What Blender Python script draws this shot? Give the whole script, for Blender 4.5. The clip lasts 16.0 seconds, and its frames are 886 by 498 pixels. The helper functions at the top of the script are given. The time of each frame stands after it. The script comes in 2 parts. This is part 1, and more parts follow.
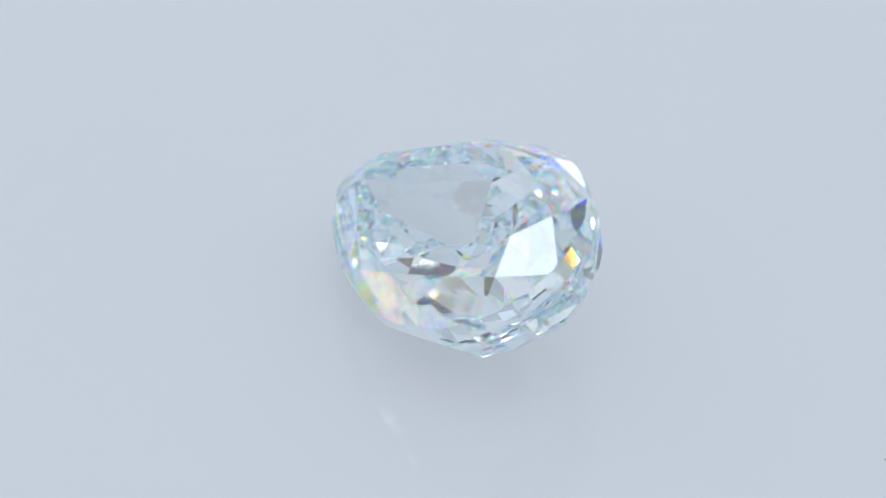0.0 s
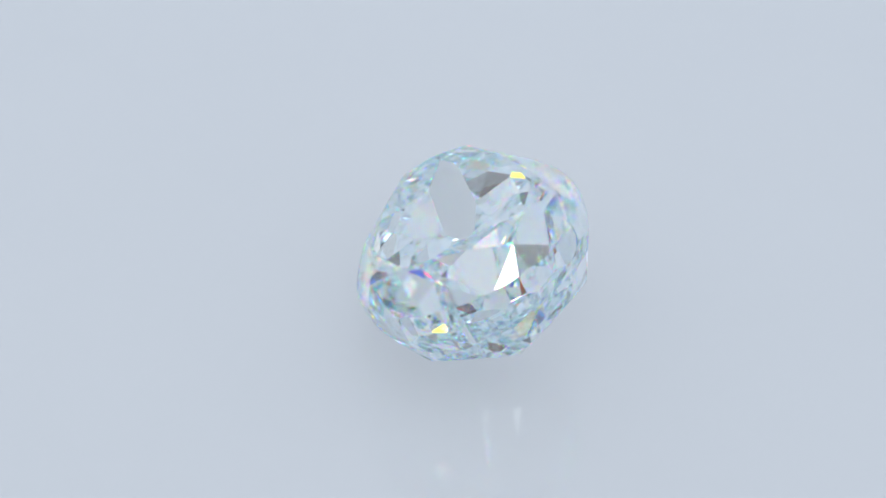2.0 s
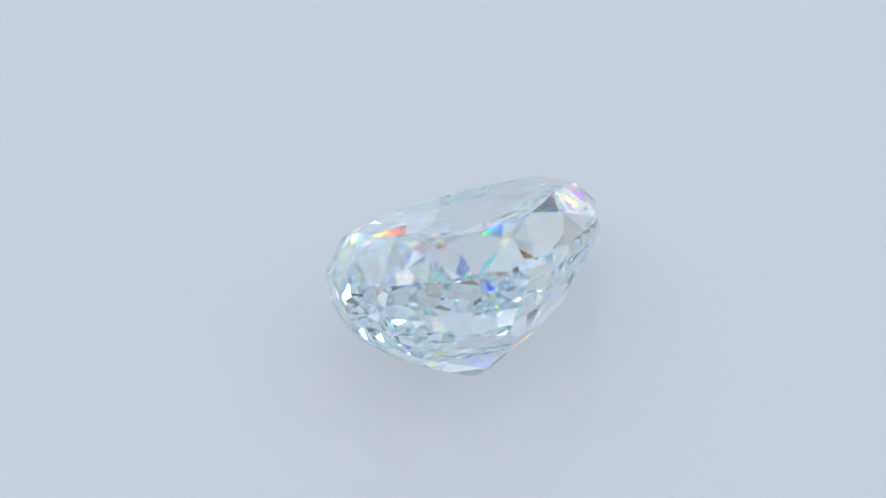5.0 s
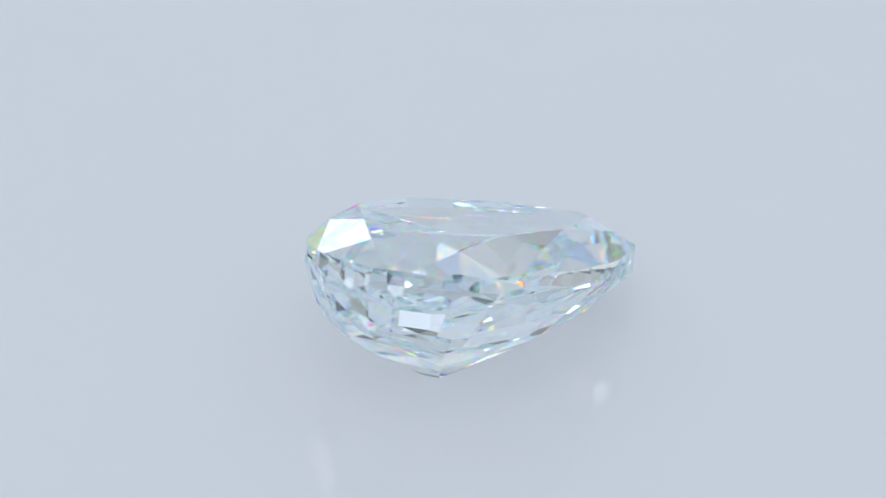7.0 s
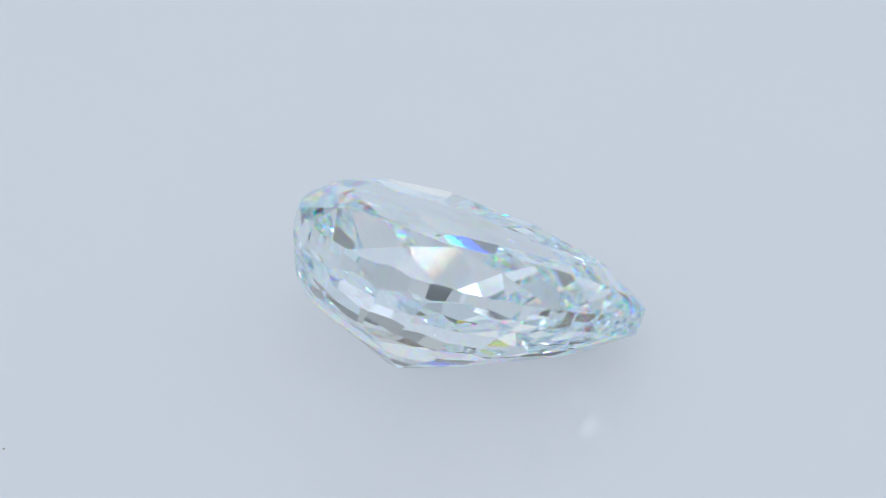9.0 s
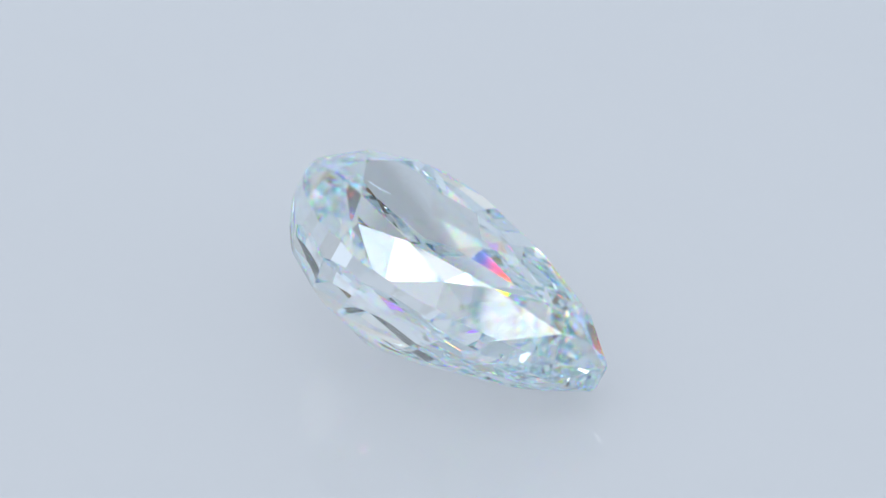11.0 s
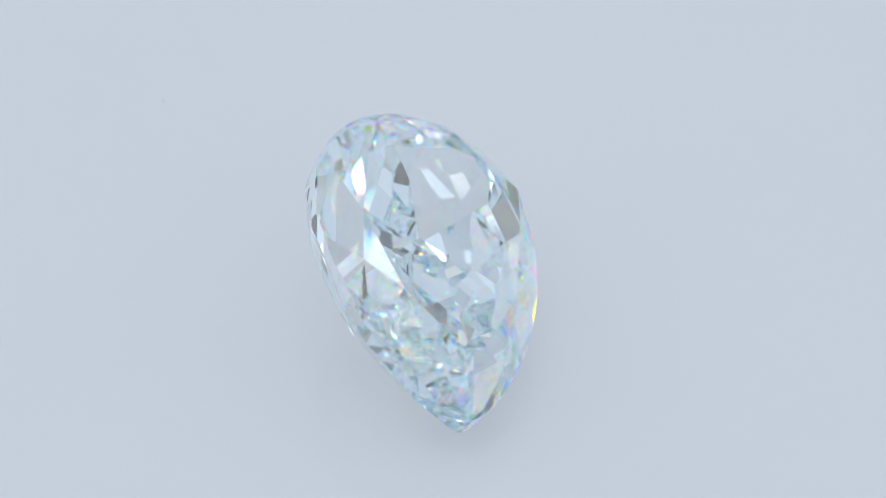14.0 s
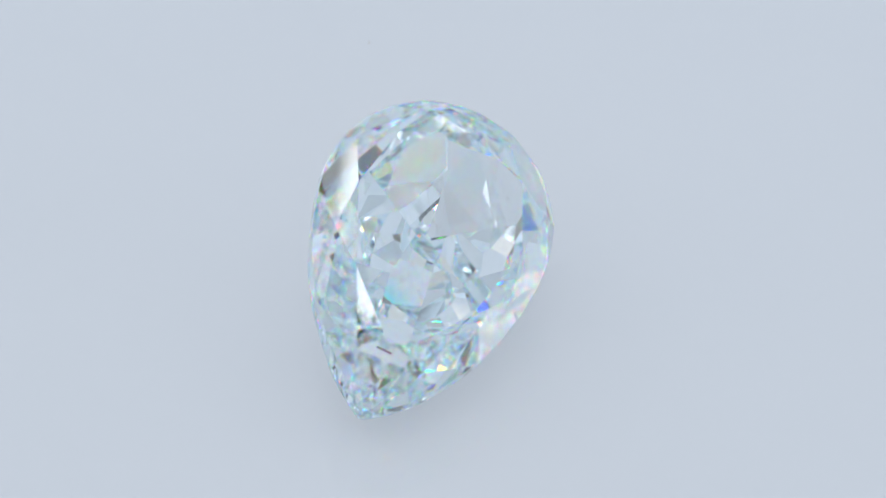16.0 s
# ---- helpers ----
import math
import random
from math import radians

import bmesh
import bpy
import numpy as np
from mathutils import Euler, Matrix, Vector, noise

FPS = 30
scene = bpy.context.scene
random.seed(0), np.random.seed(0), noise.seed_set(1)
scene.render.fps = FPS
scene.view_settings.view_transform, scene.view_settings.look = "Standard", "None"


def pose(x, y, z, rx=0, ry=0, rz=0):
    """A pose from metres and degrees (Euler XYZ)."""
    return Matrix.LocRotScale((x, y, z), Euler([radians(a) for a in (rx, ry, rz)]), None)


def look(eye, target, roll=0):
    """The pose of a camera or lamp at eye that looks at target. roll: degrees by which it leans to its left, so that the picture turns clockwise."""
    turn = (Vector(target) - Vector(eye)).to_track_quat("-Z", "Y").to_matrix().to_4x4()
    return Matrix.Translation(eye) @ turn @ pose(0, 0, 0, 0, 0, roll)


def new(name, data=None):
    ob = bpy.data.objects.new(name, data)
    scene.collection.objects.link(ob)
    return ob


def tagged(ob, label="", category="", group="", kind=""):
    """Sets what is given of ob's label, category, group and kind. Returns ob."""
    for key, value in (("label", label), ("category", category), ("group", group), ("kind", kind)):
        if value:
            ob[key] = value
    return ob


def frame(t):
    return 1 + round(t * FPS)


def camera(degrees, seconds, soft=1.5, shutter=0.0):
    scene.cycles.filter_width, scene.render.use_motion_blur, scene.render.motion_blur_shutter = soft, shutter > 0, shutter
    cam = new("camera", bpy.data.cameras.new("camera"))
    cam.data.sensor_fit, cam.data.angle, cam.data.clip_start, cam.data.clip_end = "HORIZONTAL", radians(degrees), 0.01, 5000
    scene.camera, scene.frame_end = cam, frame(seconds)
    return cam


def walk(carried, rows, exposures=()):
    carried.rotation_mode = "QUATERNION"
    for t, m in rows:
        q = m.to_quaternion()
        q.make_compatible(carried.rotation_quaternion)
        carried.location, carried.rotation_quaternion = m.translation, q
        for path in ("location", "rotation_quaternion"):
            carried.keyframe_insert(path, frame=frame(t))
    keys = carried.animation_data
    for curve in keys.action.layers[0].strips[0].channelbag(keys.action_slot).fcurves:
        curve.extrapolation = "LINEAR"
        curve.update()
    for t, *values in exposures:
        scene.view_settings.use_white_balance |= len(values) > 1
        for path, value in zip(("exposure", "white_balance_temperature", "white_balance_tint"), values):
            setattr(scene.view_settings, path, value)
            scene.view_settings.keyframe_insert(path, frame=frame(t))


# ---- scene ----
cam = camera(9.558, 16.0, soft=1.0)
MM = 0.001
AIM = Vector((-0.180, 0.0, 4.229)) * MM
TILT, REACH = radians(40.05), 218.6 * MM
EYE = AIM + Vector((0, -math.cos(TILT), math.sin(TILT))) * REACH
cam.data.dof.use_dof, cam.data.dof.focus_distance, cam.data.dof.aperture_fstop = True, REACH - 1.8 * MM, 120
walk(cam, [(0, look(EYE, AIM)), (16.0, look(EYE, AIM))])

# ---- light: a glowing light tent with a top lamp and added bars for flashes, open to a dim room behind the lens ----
scene.view_settings.exposure = 0.055
world = bpy.data.worlds.new("dim_room")
scene.world = world
world.use_nodes = True
room, wires = world.node_tree.nodes, world.node_tree.links
room["Background"].inputs[1].default_value = 1.0
facing, height, tone = room.new("ShaderNodeTexCoord"), room.new("ShaderNodeSeparateXYZ"), room.new("ShaderNodeValToRGB")
for place, colour in ((0.0, (0.050, 0.053, 0.058)), (0.004, (0.12, 0.065, 0.025)), (0.10, (0.17, 0.105, 0.040)), (0.16, (0.050, 0.053, 0.058)), (1.0, (0.045, 0.048, 0.055))):
    stop = tone.color_ramp.elements[0] if place == 0 else tone.color_ramp.elements[1] if place == 1 else tone.color_ramp.elements.new(place)
    stop.color = (*colour, 1)
wires.new(facing.outputs["Generated"], height.inputs[0])
wires.new(height.outputs["Z"], tone.inputs[0])
wires.new(tone.outputs[0], room["Background"].inputs[0])
TENT_COLOUR = (0.873, 0.985, 1.142)
# the plate's share is an added glow that lifts the stone's shadow
TENT_GLOW, LAMP_GLOW, FLASH_GLOW, PLATE_FILL = 0.65, 2.9, 3.0, 0.380
scene.cycles.max_bounces = scene.cycles.glossy_bounces = scene.cycles.transmission_bounces = 40
scene.cycles.caustics_reflective = scene.cycles.caustics_refractive = True


# ---- materials ----
def material(name):
    m = bpy.data.materials.new(name)
    m.use_nodes = True
    nodes, links = m.node_tree.nodes, m.node_tree.links
    nodes.clear()
    out = nodes.new("ShaderNodeOutputMaterial")
    return m, nodes, links, out


BODY = (0.9705, 0.9868, 0.9925)


def diamond_material(name, bands):
    """Polished diamond: a mirror by its gloss, and light bent a little more from band to band of the spectrum."""
    m, nodes, links, out = material(name)
    total = [sum(b[0][k] for b in bands) for k in range(3)]
    last = None
    for colour, bend in bands:
        glass = nodes.new("ShaderNodeBsdfRefraction")
        glass.inputs["Roughness"].default_value = 0.0
        glass.inputs["IOR"].default_value = bend
        glass.inputs["Color"].default_value = tuple(c * g / s for c, g, s in zip(colour, BODY, total)) + (1,)
        if last is None:
            last = glass.outputs[0]
        else:
            add = nodes.new("ShaderNodeAddShader")
            links.new(last, add.inputs[0])
            links.new(glass.outputs[0], add.inputs[1])
            last = add.outputs[0]
    gloss, edge, mix = nodes.new("ShaderNodeBsdfGlossy"), nodes.new("ShaderNodeFresnel"), nodes.new("ShaderNodeMixShader")
    gloss.inputs["Roughness"].default_value = 0.0
    gloss.inputs["Color"].default_value = (*BODY, 1)
    edge.inputs["IOR"].default_value = 2.42
    links.new(edge.outputs[0], mix.inputs[0])
    links.new(last, mix.inputs[1])
    links.new(gloss.outputs[0], mix.inputs[2])
    links.new(mix.outputs[0], out.inputs[0])
    return m


def surface_material(name, colour, rough, scale, depth, spread=0.03, lit=0.0):
    """A painted or moulded surface with cloudy tone, fine grain and slight unevenness; lit: strength of an added glow.
    """
    m, nodes, links, out = material(name)
    coord = nodes.new("ShaderNodeTexCoord")
    broad, fine = nodes.new("ShaderNodeTexNoise"), nodes.new("ShaderNodeTexNoise")
    broad.inputs["Scale"].default_value, fine.inputs["Scale"].default_value = scale, scale * 40
    broad.inputs["Detail"].default_value = 3
    for n in (broad, fine):
        links.new(coord.outputs["Object"], n.inputs["Vector"])
    ramp = nodes.new("ShaderNodeValToRGB")
    ramp.color_ramp.elements[0].position, ramp.color_ramp.elements[1].position = 0.3, 0.7
    ramp.color_ramp.elements[0].color = tuple(c * (1 - spread) for c in colour) + (1,)
    ramp.color_ramp.elements[1].color = tuple(min(c * (1 + spread), 0.95) for c in colour) + (1,)
    links.new(broad.outputs["Fac"], ramp.inputs[0])
    bsdf = nodes.new("ShaderNodeBsdfPrincipled")
    bsdf.inputs["IOR"].default_value = 1.49
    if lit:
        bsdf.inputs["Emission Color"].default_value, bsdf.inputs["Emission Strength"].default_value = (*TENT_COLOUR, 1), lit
    links.new(ramp.outputs[0], bsdf.inputs["Base Color"])
    span = nodes.new("ShaderNodeMapRange")
    span.inputs["To Min"].default_value, span.inputs["To Max"].default_value = rough * 0.85, rough * 1.15
    links.new(broad.outputs["Fac"], span.inputs["Value"])
    links.new(span.outputs[0], bsdf.inputs["Roughness"])
    bump = nodes.new("ShaderNodeBump")
    bump.inputs["Strength"].default_value, bump.inputs["Distance"].default_value = 0.15, depth
    links.new(fine.outputs["Fac"], bump.inputs["Height"])
    links.new(bump.outputs[0], bsdf.inputs["Normal"])
    links.new(bsdf.outputs[0], out.inputs[0])
    return m


def lamp_material(name, colour, power):
    m, nodes, links, out = material(name)
    emit = nodes.new("ShaderNodeEmission")
    emit.inputs[0].default_value, emit.inputs[1].default_value = (*colour, 1), power
    links.new(emit.outputs[0], out.inputs[0])
    return m


DIAMOND_CROWN = diamond_material("diamond_crown", [((0.95, 0.05, 0.0), 2.398), ((0.05, 0.90, 0.05), 2.421), ((0.0, 0.05, 0.95), 2.450)])
DIAMOND = diamond_material("diamond", [((1, 1, 1), 2.42)])
# plate base is kept low because the added glow fills it up to white
WHITE_PLATE = surface_material("opal_acrylic_fill_glow", (0.30, 0.30, 0.30), 0.045, 60, 0.00001, 0.02, PLATE_FILL)
DESK = surface_material("brown_wood", (0.26, 0.15, 0.08), 0.45, 12, 0.0003, 0.25)
DARK_METAL = surface_material("dark_metal", (0.03, 0.03, 0.033), 0.4, 40, 0.0001, 0.2)
LINT = surface_material("lint", (0.50, 0.47, 0.44), 0.8, 4000, 0.00001, 0.2)
INK = surface_material("engraved_grey", (0.22, 0.22, 0.23), 0.9, 3000, 0.000001, 0.1)
TENT = lamp_material("lit_tent_fabric", TENT_COLOUR, TENT_GLOW)
TOP_LIGHT = lamp_material("top_lamp_diffuser", (0.91, 0.985, 1.10), LAMP_GLOW)
GLOW = lamp_material("flash_diffuser", (0.97, 0.97, 0.97), FLASH_GLOW)


# ---- building ----
def part(name, bm, mat, parent=None, label=""):
    mesh = bpy.data.meshes.new(name)
    bm.to_mesh(mesh)
    bm.free()
    mesh.materials.append(mat)
    ob = new(name, mesh)
    ob.parent = parent
    return tagged(ob, label)


def box_mesh(lo, hi, bevel=0.0):
    bm = bmesh.new()
    bmesh.ops.create_cube(bm, size=1)
    lo, hi = Vector(lo), Vector(hi)
    for v in bm.verts:
        v.co = Vector([a + (b - a) * (c + 0.5) for a, b, c in zip(lo, hi, v.co)])
    if bevel:
        bmesh.ops.bevel(bm, geom=bm.edges[:], offset=bevel, segments=2, affect="EDGES", profile=0.5)
    return bm


# ---- the light tent ----
RADIUS, CROWN_AT = 0.165, 68


def tent_point(r, up, round_):
    u, a = radians(up), radians(round_)
    return Vector((r * math.cos(u) * math.sin(a), -r * math.cos(u) * math.cos(a), r * math.sin(u) - 0.012))


def tent_piece(ups, rounds, thick=0.002):
    """A shell of the tent between two heights and two bearings (0 is the open front), in degrees."""
    bm = bmesh.new()
    shells = [[[bm.verts.new(tent_point(r, u, a)) for a in rounds] for u in ups] for r in (RADIUS, RADIUS + thick)]
    rows, cols = len(ups), len(rounds)
    for shell in shells:
        for i in range(rows - 1):
            for j in range(cols - 1):
                bm.faces.new((shell[i][j], shell[i][j + 1], shell[i + 1][j + 1], shell[i + 1][j]))
    edge = [(i, 0) for i in range(rows)] + [(rows - 1, j) for j in range(1, cols)] + [(i, cols - 1) for i in range(rows - 2, -1, -1)] + [(0, j) for j in range(cols - 2, 0, -1)]
    for p, q in zip(edge, edge[1:] + edge[:1]):
        bm.faces.new((shells[0][p[0]][p[1]], shells[0][q[0]][q[1]], shells[1][q[0]][q[1]], shells[1][p[0]][p[1]]))
    bmesh.ops.recalc_face_normals(bm, faces=bm.faces)
    return bm


def span(lo, hi, n):
    return [lo + (hi - lo) * k / n for k in range(n + 1)]


def light_tent():
    tagged(part("floor", box_mesh((-0.6, -0.6, -0.024), (0.6, 0.6, -0.012)), DESK), "brown wooden desk top under the turntable", "desk top", kind="structure")
    for name, lo, hi in (("wall_east", 44, 116), ("wall_north", 125, 251), ("wall_west", 260, 306)):
        tagged(part(name, tent_piece(span(4, CROWN_AT, 16), span(lo, hi, 24)), TENT), "white fabric panel of a lit photo tent", "tent wall", kind="structure")
    bm = bmesh.new()
    r, z = RADIUS * math.cos(radians(CROWN_AT)), RADIUS * math.sin(radians(CROWN_AT)) - 0.012
    bmesh.ops.create_cone(bm, cap_ends=True, segments=72, radius1=r - 0.0005, radius2=r - 0.0005, depth=0.004, matrix=Matrix.Translation((0, 0, z + 0.004)))
    tagged(part("ceiling", bm, TENT), "round white fabric top of a lit photo tent", "tent top", kind="structure")
    lamp = tagged(new("top_lamp"), "round bright lamp under the tent top", "light")
    for name, r, low, high, mat in (("housing", 0.0230, z - 0.004, z + 0.002, DARK_METAL), ("diffuser", 0.0200, z - 0.0055, z - 0.003, TOP_LIGHT)):
        bm = bmesh.new()
        bmesh.ops.create_cone(bm, cap_ends=True, segments=48, radius1=r * 0.94, radius2=r, depth=high - low, matrix=Matrix.Translation((0, -0.022, (low + high) / 2)))
        part(name, bm, mat, lamp, {"housing": "dark metal housing", "diffuser": "glowing white diffuser"}[name])


def led_bar(up, round_, lean, wide, high):
    """A short unseen LED bar added on the tent's inside for facet flashes: a dark metal housing with a bevelled rim
    round a glowing diffuser.
    """
    base = new("led_bar")
    base.matrix_world = look(tent_point(RADIUS - 0.008, up, round_), (0, 0, 0), lean)
    tagged(base, "short bright LED bar in a dark metal housing", "light", group="LED bars of the tent")
    w, h = wide / 2, high / 2
    # housing doubles as a dark surround, so facets turn dark beside the flash
    part("housing", box_mesh((-w - 0.0050, -h - 0.0045, 0.0), (w + 0.0050, h + 0.0045, 0.006), 0.0008), DARK_METAL, base, "dark metal housing")
    part("diffuser", box_mesh((-w, -h, -0.0012), (w, h, 0.0004), 0.0003), GLOW, base, "glowing white diffuser")
    return base


def turntable():
    bm = bmesh.new()
    rim = [(0.0, 0.0), (0.1495, 0.0), (0.150, -0.0002), (0.1503, -0.0008), (0.1503, -0.0070), (0.1495, -0.0078), (0.0, -0.0078)]
    n = 128
    rings = [[bm.verts.new((r * math.cos(2 * math.pi * k / n), r * math.sin(2 * math.pi * k / n), z)) for k in range(n)] for r, z in rim[1:-1]]
    for a, b in zip(rings, rings[1:]):
        for k in range(n):
            bm.faces.new((a[k], b[k], b[(k + 1) % n], a[(k + 1) % n]))
    bm.faces.new(rings[0])
    bm.faces.new(rings[-1][::-1])
    bmesh.ops.recalc_face_normals(bm, faces=bm.faces)
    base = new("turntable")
    # no lamp sits under the plate; its glow is added to soften the shadow
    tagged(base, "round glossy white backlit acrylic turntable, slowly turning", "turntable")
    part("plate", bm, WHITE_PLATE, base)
    bm = bmesh.new()
    bmesh.ops.create_cone(bm, cap_ends=True, segments=64, radius1=0.090, radius2=0.090, depth=0.0042, matrix=Matrix.Translation((0, 0, -0.0099)))
    part("foot", bm, DARK_METAL, base, "dark foot")
    return base


# ---- the diamond ----
HEAD, LENGTH, HALF = 5.429, 15.035, 5.032
BOW, SWELL = 1.893, 0.761
CROWN, PAVILION, GIRDLE = 1.329, 4.739, 0.885
CULET, MIDDLE = 0.201, 1.400
LEAN, SIDE = 0.1322, -0.0168
TABLE, SHOULDER, HIP, HIP_DEPTH = 0.680, 0.690, 0.770, 0.439
TABLE_TIP, RIDGE_TIP = 6.65, 7.00


def pear(n):
    """The girdle's outline: a rounded head on the -x side and a point at +x."""
    reach, pts = LENGTH - HEAD, []
    for k in range(n):
        c, s = math.cos(2 * math.pi * k / n), math.sin(2 * math.pi * k / n)
        if c < 0:
            pts.append((HEAD * c, HALF * s))
        else:
            pts.append((reach * c, math.copysign(HALF * max(1 - c ** BOW, 0) ** SWELL, s)))
    return np.array(pts)


FINE = pear(720)


def support(angle, centre):
    """How far the outline reaches from a centre on the long axis towards an angle."""
    way = np.array((math.cos(angle), math.sin(angle)))
    return float(((FINE - np.array((centre, 0.0))) @ way).max())


def tier(angles, centre, inner, outer, lean=0.0, side=0.0, uneven=()):
    """Facet planes, one for each angle, through two scaled copies (scale, height) of the outline; uneven: how much less was ground off."""
    planes = []
    for k, a in enumerate(angles):
        a = radians(a)
        h = support(a, centre)
        (s0, z0), (s1, z1) = inner, outer
        more = 4 * (side * math.sin(a) - lean * math.cos(a))
        s0, s1 = s0 + more * s0 * (1 - s0), s1 + more * s1 * (1 - s1)
        run, rise = (s1 - s0) * h, z0 - z1
        n = Vector((math.cos(a) * abs(rise), math.sin(a) * abs(rise), math.copysign(run, rise))).normalized()
        p = Vector((centre + math.cos(a) * s1 * h, math.sin(a) * s1 * h, z1))
        planes.append((n, n.dot(p) + (uneven[k] if uneven else 0.0)))
    return planes


def meet(*planes):
    """The point where three planes meet."""
    return Vector(np.linalg.solve(np.array([n for n, d in planes]), np.array([d for n, d in planes])))


def slope(angle, point, height):
    """The facet plane that faces an angle, goes through a point and touches the girdle at a height."""
    a = radians(angle)
    way = Vector((math.cos(a), math.sin(a), 0))
    n = (way * (point.z - height) + Vector((0, 0, support(a, 0.0) - way.dot(point)))).normalized()
    return n, n.dot(point)


def crown_planes(top):
    """A brilliant's crown: stars round the table, kites from the table's corners to the girdle, and a pair of halves between each two."""
    mains, middles, quarters = bearings()
    mains, middles, quarters = ([*up, *(-a for a in reversed(up) if 0 < a < 180)] for up in (mains, middles, quarters))
    count = len(mains)
    table, shoulder = ((Vector((0, 0, 1)), top + CROWN * h) for h in (1.0, SHOULDER))
    ways = [Vector((math.cos(radians(a)), math.sin(radians(a)), 0)) for a in middles]
    edges = [(w, w.x * MIDDLE + TABLE * support(radians(a), MIDDLE)) for w, a in zip(ways, middles)]
    corners = [meet(table, edges[k - 1], edges[k]) for k in range(count)]
    corners[0].x = TABLE_TIP
    kites = [slope(a, p, top) for a, p in zip(mains, corners)]
    stars, halves = [], []
    for k, (w, edge) in enumerate(edges):
        apex = meet(shoulder, kites[k], kites[(k + 1) % count])
        n = (w * (table[1] - apex.z) + Vector((0, 0, w.dot(apex) - edge))).normalized()
        stars.append((n, n.dot(apex)))
        halves += [slope(a, apex, top - 0.04) for a in quarters[2 * k:2 * k + 2]]
    point, ridge = Vector((LENGTH - HEAD, 0, top)), Vector((RIDGE_TIP, 0, table[1]))
    tips = []
    for k in (0, count - 1):
        apex = meet(shoulder, kites[k], kites[(k + 1) % count])
        n = (ridge - point).cross(apex - point).normalized()
        n = n if n.z > 0 else -n
        tips.append((n, n.dot(point)))
    return [table], stars + kites[1:] + tips + halves


def cut(planes):
    """The solid inside all planes: a polygon for each plane."""
    faces = []
    for i, (n, d) in enumerate(planes):
        u = n.orthogonal().normalized()
        v = n.cross(u)
        poly = [n * d + u * a * 60 + v * b * 60 for a, b in ((-1, -1), (1, -1), (1, 1), (-1, 1))]
        for j, (m, e) in enumerate(planes):
            if i == j:
                continue
            kept, dist = [], [m.dot(p) - e for p in poly]
            for k in range(len(poly)):
                p, q, a, b = poly[k - 1], poly[k], dist[k - 1], dist[k]
                if (a > 1e-9) != (b > 1e-9):
                    kept.append(p + (q - p) * (a / (a - b)))
                if b <= 1e-9:
                    kept.append(q)
            poly = kept
            if len(poly) < 3:
                break
        faces.append(poly)
    return faces


# where the eight mains touch the girdle on one side, along the long axis, from the point to the head
STATIONS = (LENGTH - HEAD, 5.55, 0.85, -3.85, -HEAD)


def bearings():
    """The outline's facing, in degrees, at the mains, between them, and at the quarters, along one side."""
    half = FINE[:361]
    along = np.concatenate(([0], np.cumsum(np.hypot(*np.diff(half, axis=0).T))))
    stops = [along[np.abs(half[:, 0] - x).argmin()] for x in STATIONS]

    def facing(s):
        i = min(max(int(np.searchsorted(along, s)), 4), 356)
        d = half[i + 4] - half[i - 4]
        return math.degrees(math.atan2(-d[0], d[1]))

    mains = [0.0] + [facing(s) for s in stops[1:-1]] + [180.0]
    middles, quarters = [], []
    for s, e in zip(stops, stops[1:]):
        middles.append(facing((s + e) / 2))
        quarters += [facing(s + (e - s) * 0.25), facing(s + (e - s) * 0.75)]
    return mains, middles, quarters


def both(angles):
    return [a for b in angles for a in ((b, -b) if 0 < b < 180 else (b,))]


def facet_planes():
    top, low = GIRDLE / 2, -GIRDLE / 2
    mains, middles, quarters = bearings()
    table, crown = crown_planes(top)
    groups = {
        "table": table,
        "crown": crown,
        "girdle": [],
        "pavilion": tier(both(mains), CULET, (0.0, low - PAVILION), (HIP, low - PAVILION * HIP_DEPTH), LEAN, SIDE,
                         (-0.10, 0.23, 0.08, -0.02, 0.04, -0.15, -0.17, 0.16))
        + tier(both(middles[:2]), CULET, (HIP - 0.29, low - PAVILION * (HIP_DEPTH + 0.22)), (HIP + 0.14, low - PAVILION * (HIP_DEPTH - 0.23)), LEAN, SIDE,
               (0.20, 0.20, 0.20, 0.20))
        + tier(both(middles[3:]) + [180.0], CULET, (HIP - 0.20, low - PAVILION * (HIP_DEPTH + 0.14)), (HIP + 0.13, low - PAVILION * (HIP_DEPTH - 0.18)), LEAN, SIDE,
               (0.05, 0.05, 0.07))
        + tier(both(quarters), CULET, (HIP, low - PAVILION * (HIP_DEPTH - 0.02)), (1.0, low + 0.10), LEAN, SIDE,
               (-0.04, 0.14, -0.03, 0.02, 0.00, 0.00, 0.00, -0.17, -0.14, -0.07, 0.08, -0.02, 0.02, 0.00, -0.11, 0.00)),
    }
    ring = pear(44)
    for p, q in zip(ring, np.roll(ring, -1, 0)):
        n = Vector((q[1] - p[1], p[0] - q[0], 0)).normalized()
        groups["girdle"].append((n, n.dot(Vector((p[0], p[1], 0)))))
    return groups


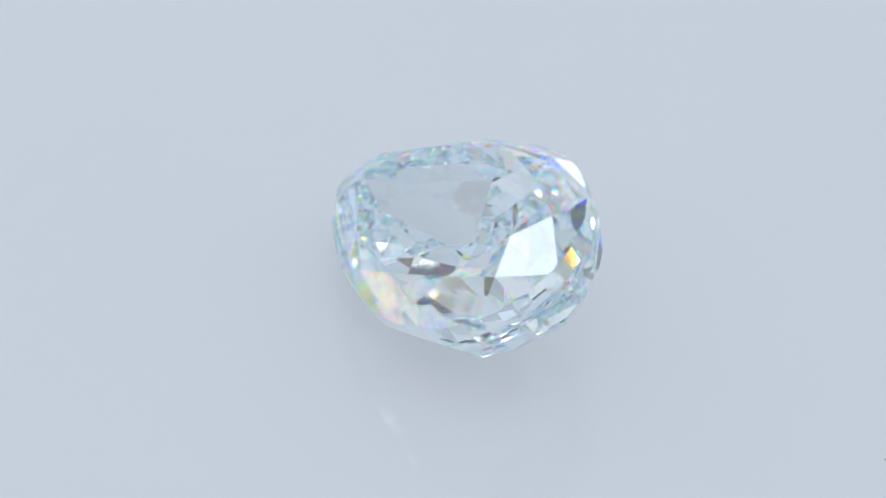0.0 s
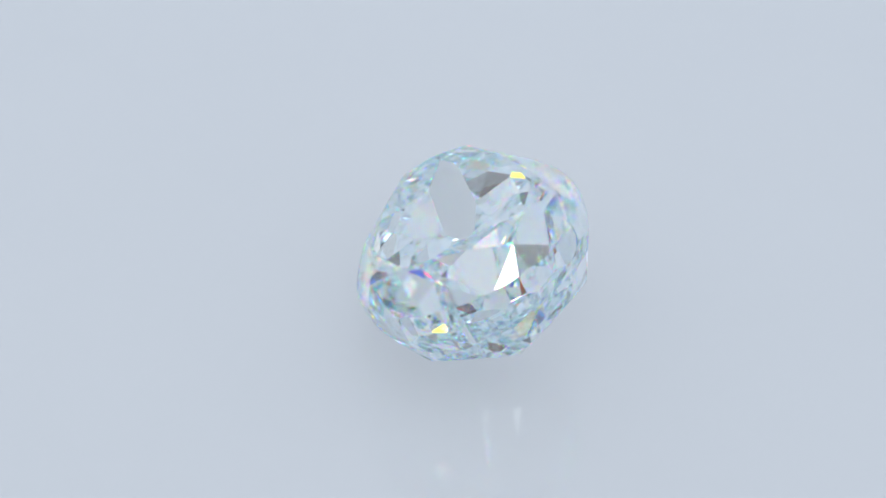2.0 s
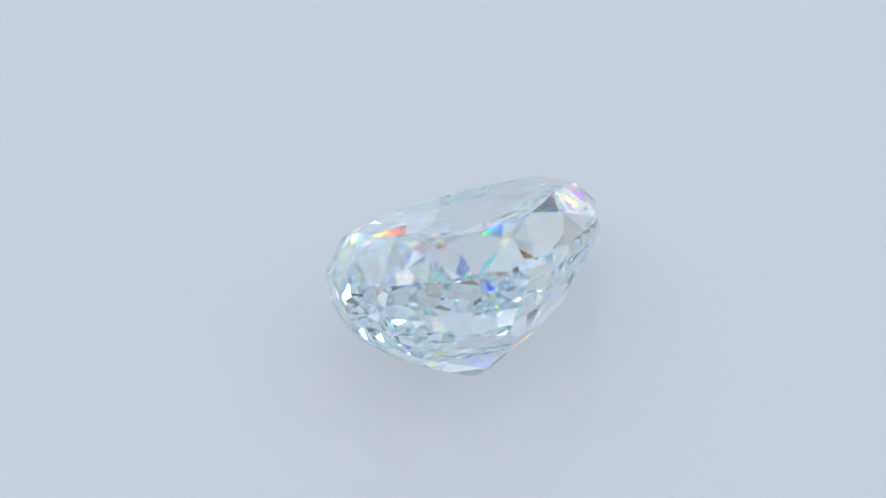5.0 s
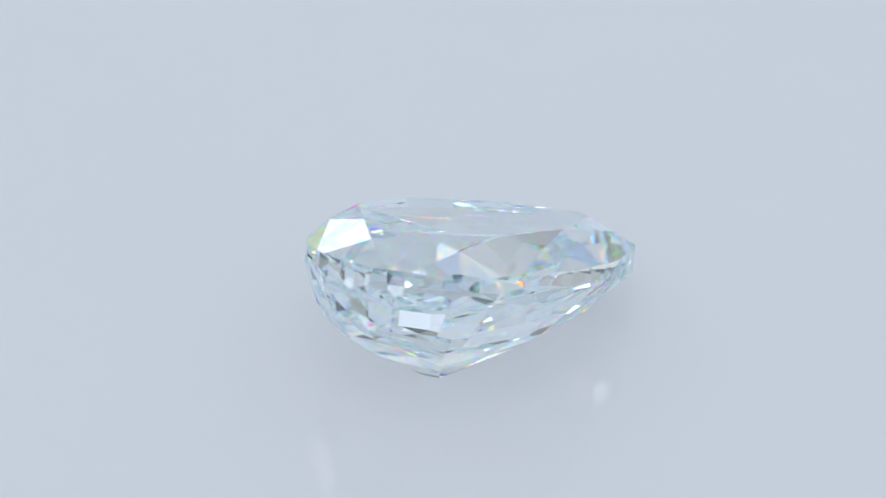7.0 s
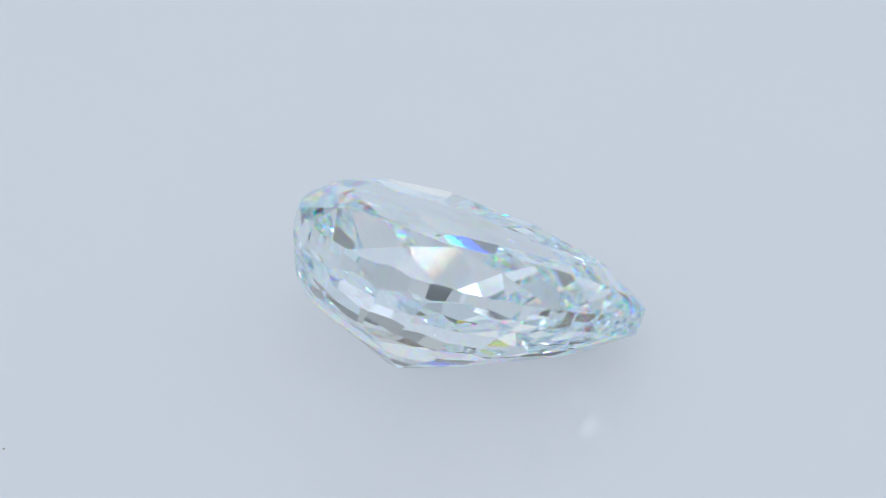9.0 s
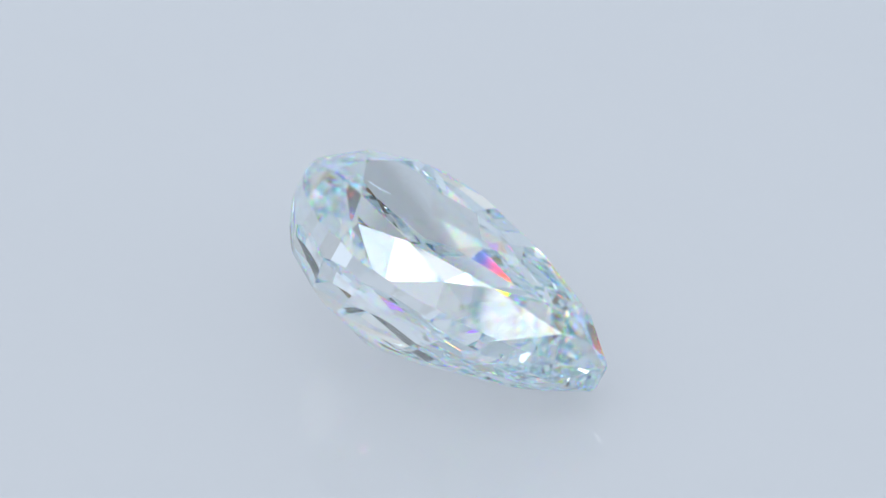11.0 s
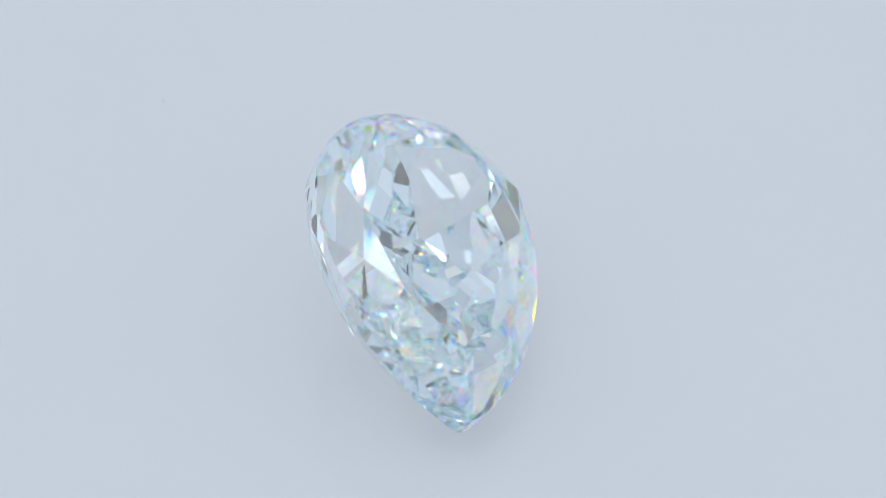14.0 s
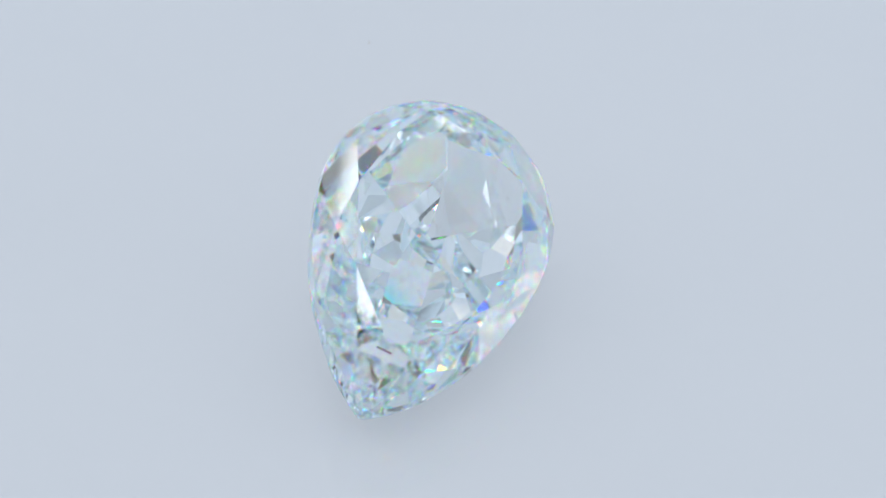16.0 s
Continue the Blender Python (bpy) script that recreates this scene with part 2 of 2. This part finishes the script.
def inscription(base):
    """Tiny engraved marks in a row on the girdle."""
    p, q = (Vector((*v, 0.0)) for v in pear(44)[20:22])
    along, out = (q - p).normalized(), Vector(((q - p).y, -(q - p).x, 0)).normalized()
    bm = bmesh.new()
    for k, wide in enumerate((0.05, 0.06, 0.04, 0.06, 0.05, 0.06, 0.03, 0.05, 0.06, 0.05)):
        middle = p + along * (0.06 + 0.07 * k) + out * 0.003
        made = bmesh.ops.create_cube(bm, size=1)["verts"]
        for v in made:
            v.co = (middle + along * v.co.x * wide + out * v.co.y * 0.004 + Vector((0, 0, v.co.z * 0.11))) * MM
    part("inscription", bm, INK, base, "row of tiny grey engraved marks")


def diamond():
    groups = facet_planes()
    planes = [pl for g in groups.values() for pl in g]
    polys = cut(planes)
    corner, weld = [], {}

    def place(p):
        key = tuple(round(c, 3) for c in p)
        for dx in (0, 0.001, -0.001):
            for dy in (0, 0.001, -0.001):
                for dz in (0, 0.001, -0.001):
                    near = (round(key[0] + dx, 3), round(key[1] + dy, 3), round(key[2] + dz, 3))
                    if near in weld:
                        return weld[near]
        weld[key] = len(corner)
        corner.append(p)
        return weld[key]

    base = new("diamond")
    tagged(base, "pear-cut pale icy blue diamond lying tilted on a white turntable", "diamond")
    at = 0
    for name, group in groups.items():
        bm, made = bmesh.new(), {}
        for poly in polys[at:at + len(group)]:
            ids = []
            for p in poly:
                k = place(p)
                if not ids or (ids[-1] != k and ids[0] != k):
                    ids.append(k)
            if len(ids) >= 3:
                for k in ids:
                    if k not in made:
                        made[k] = bm.verts.new(corner[k] * MM)
                try:
                    bm.faces.new([made[k] for k in ids])
                except ValueError:
                    pass
        at += len(group)
        part(name, bm, DIAMOND_CROWN if name == "crown" else DIAMOND, base, {"table": "flat polished table facet", "crown": "bright faceted crown",
                                       "girdle": "narrow polished girdle", "pavilion": "faceted pavilion ending in a point"}[name])
    inscription(base)
    return base, corner


# rest pose: leaning on a pavilion facet, then carried round by the turntable
REST = Matrix.Rotation(radians(-21.35), 4, "X") @ Matrix.Rotation(radians(19.28), 4, "Y")
SHIFT = (-1.090, -0.784)
SPIN_START, SPIN_RATE = -134.84, 14.676


def turn(t):
    return Matrix.Rotation(-radians(SPIN_START + SPIN_RATE * t), 4, "Z")


def dust_speck():
    """A crumb of lint that rides on the plate."""
    bm = bmesh.new()
    bmesh.ops.create_icosphere(bm, subdivisions=2, radius=0.00004)
    for v in bm.verts:
        v.co = Vector((v.co.x * 1.5, v.co.y * 0.8, v.co.z * 0.7)) * (1 + 0.35 * noise.noise(v.co * 30000))
    ob = part("dust_speck", bm, LINT)
    return tagged(ob, "tiny grey-brown crumb of dust on the white turntable", "dust")


light_tent()
# unseen bars, added and aimed so that facets flash and show fire
for bar in ((52, 68, 20, 0.020, 0.006), (56.5, 298, 0, 0.028, 0.014), (46, 150, 5, 0.024, 0.005), (50, 212, 70, 0.020, 0.006), (30, 96, 0, 0.018, 0.007),
            (26, 262, 90, 0.020, 0.005), (60, 178, 40, 0.014, 0.006), (34, 130, 60, 0.016, 0.005), (43.5, 240, 0, 0.024, 0.018), (32.5, 246, 0, 0.013, 0.010), (17, 160, 0, 0.026, 0.005),
            (58, 118, 80, 0.014, 0.006), (16, 204, 20, 0.018, 0.006), (40, 78, 50, 0.014, 0.007), (38, 284, 30, 0.018, 0.005), (12, 110, 90, 0.014, 0.005),
            (13, 246, 0, 0.020, 0.005), (24, 66, 75, 0.016, 0.006), (26, 294, 5, 0.014, 0.006)):
    led_bar(*bar)
table_disc = turntable()
stone, corners = diamond()
speck = dust_speck()
LOW = min((REST @ c).z for c in corners)
SEAT = Matrix.Translation(Vector((SHIFT[0], SHIFT[1], -LOW)) * MM) @ REST


def motions():
    times = [k * 0.5 for k in range(33)]
    walk(table_disc, [(t, turn(t)) for t in times])
    walk(speck, [(t, turn(t) @ Matrix.Translation(Vector((-18.39, -6.76, 0.04)) * MM)) for t in times])
    walk(stone, [(t, turn(t) @ SEAT) for t in times])


motions()
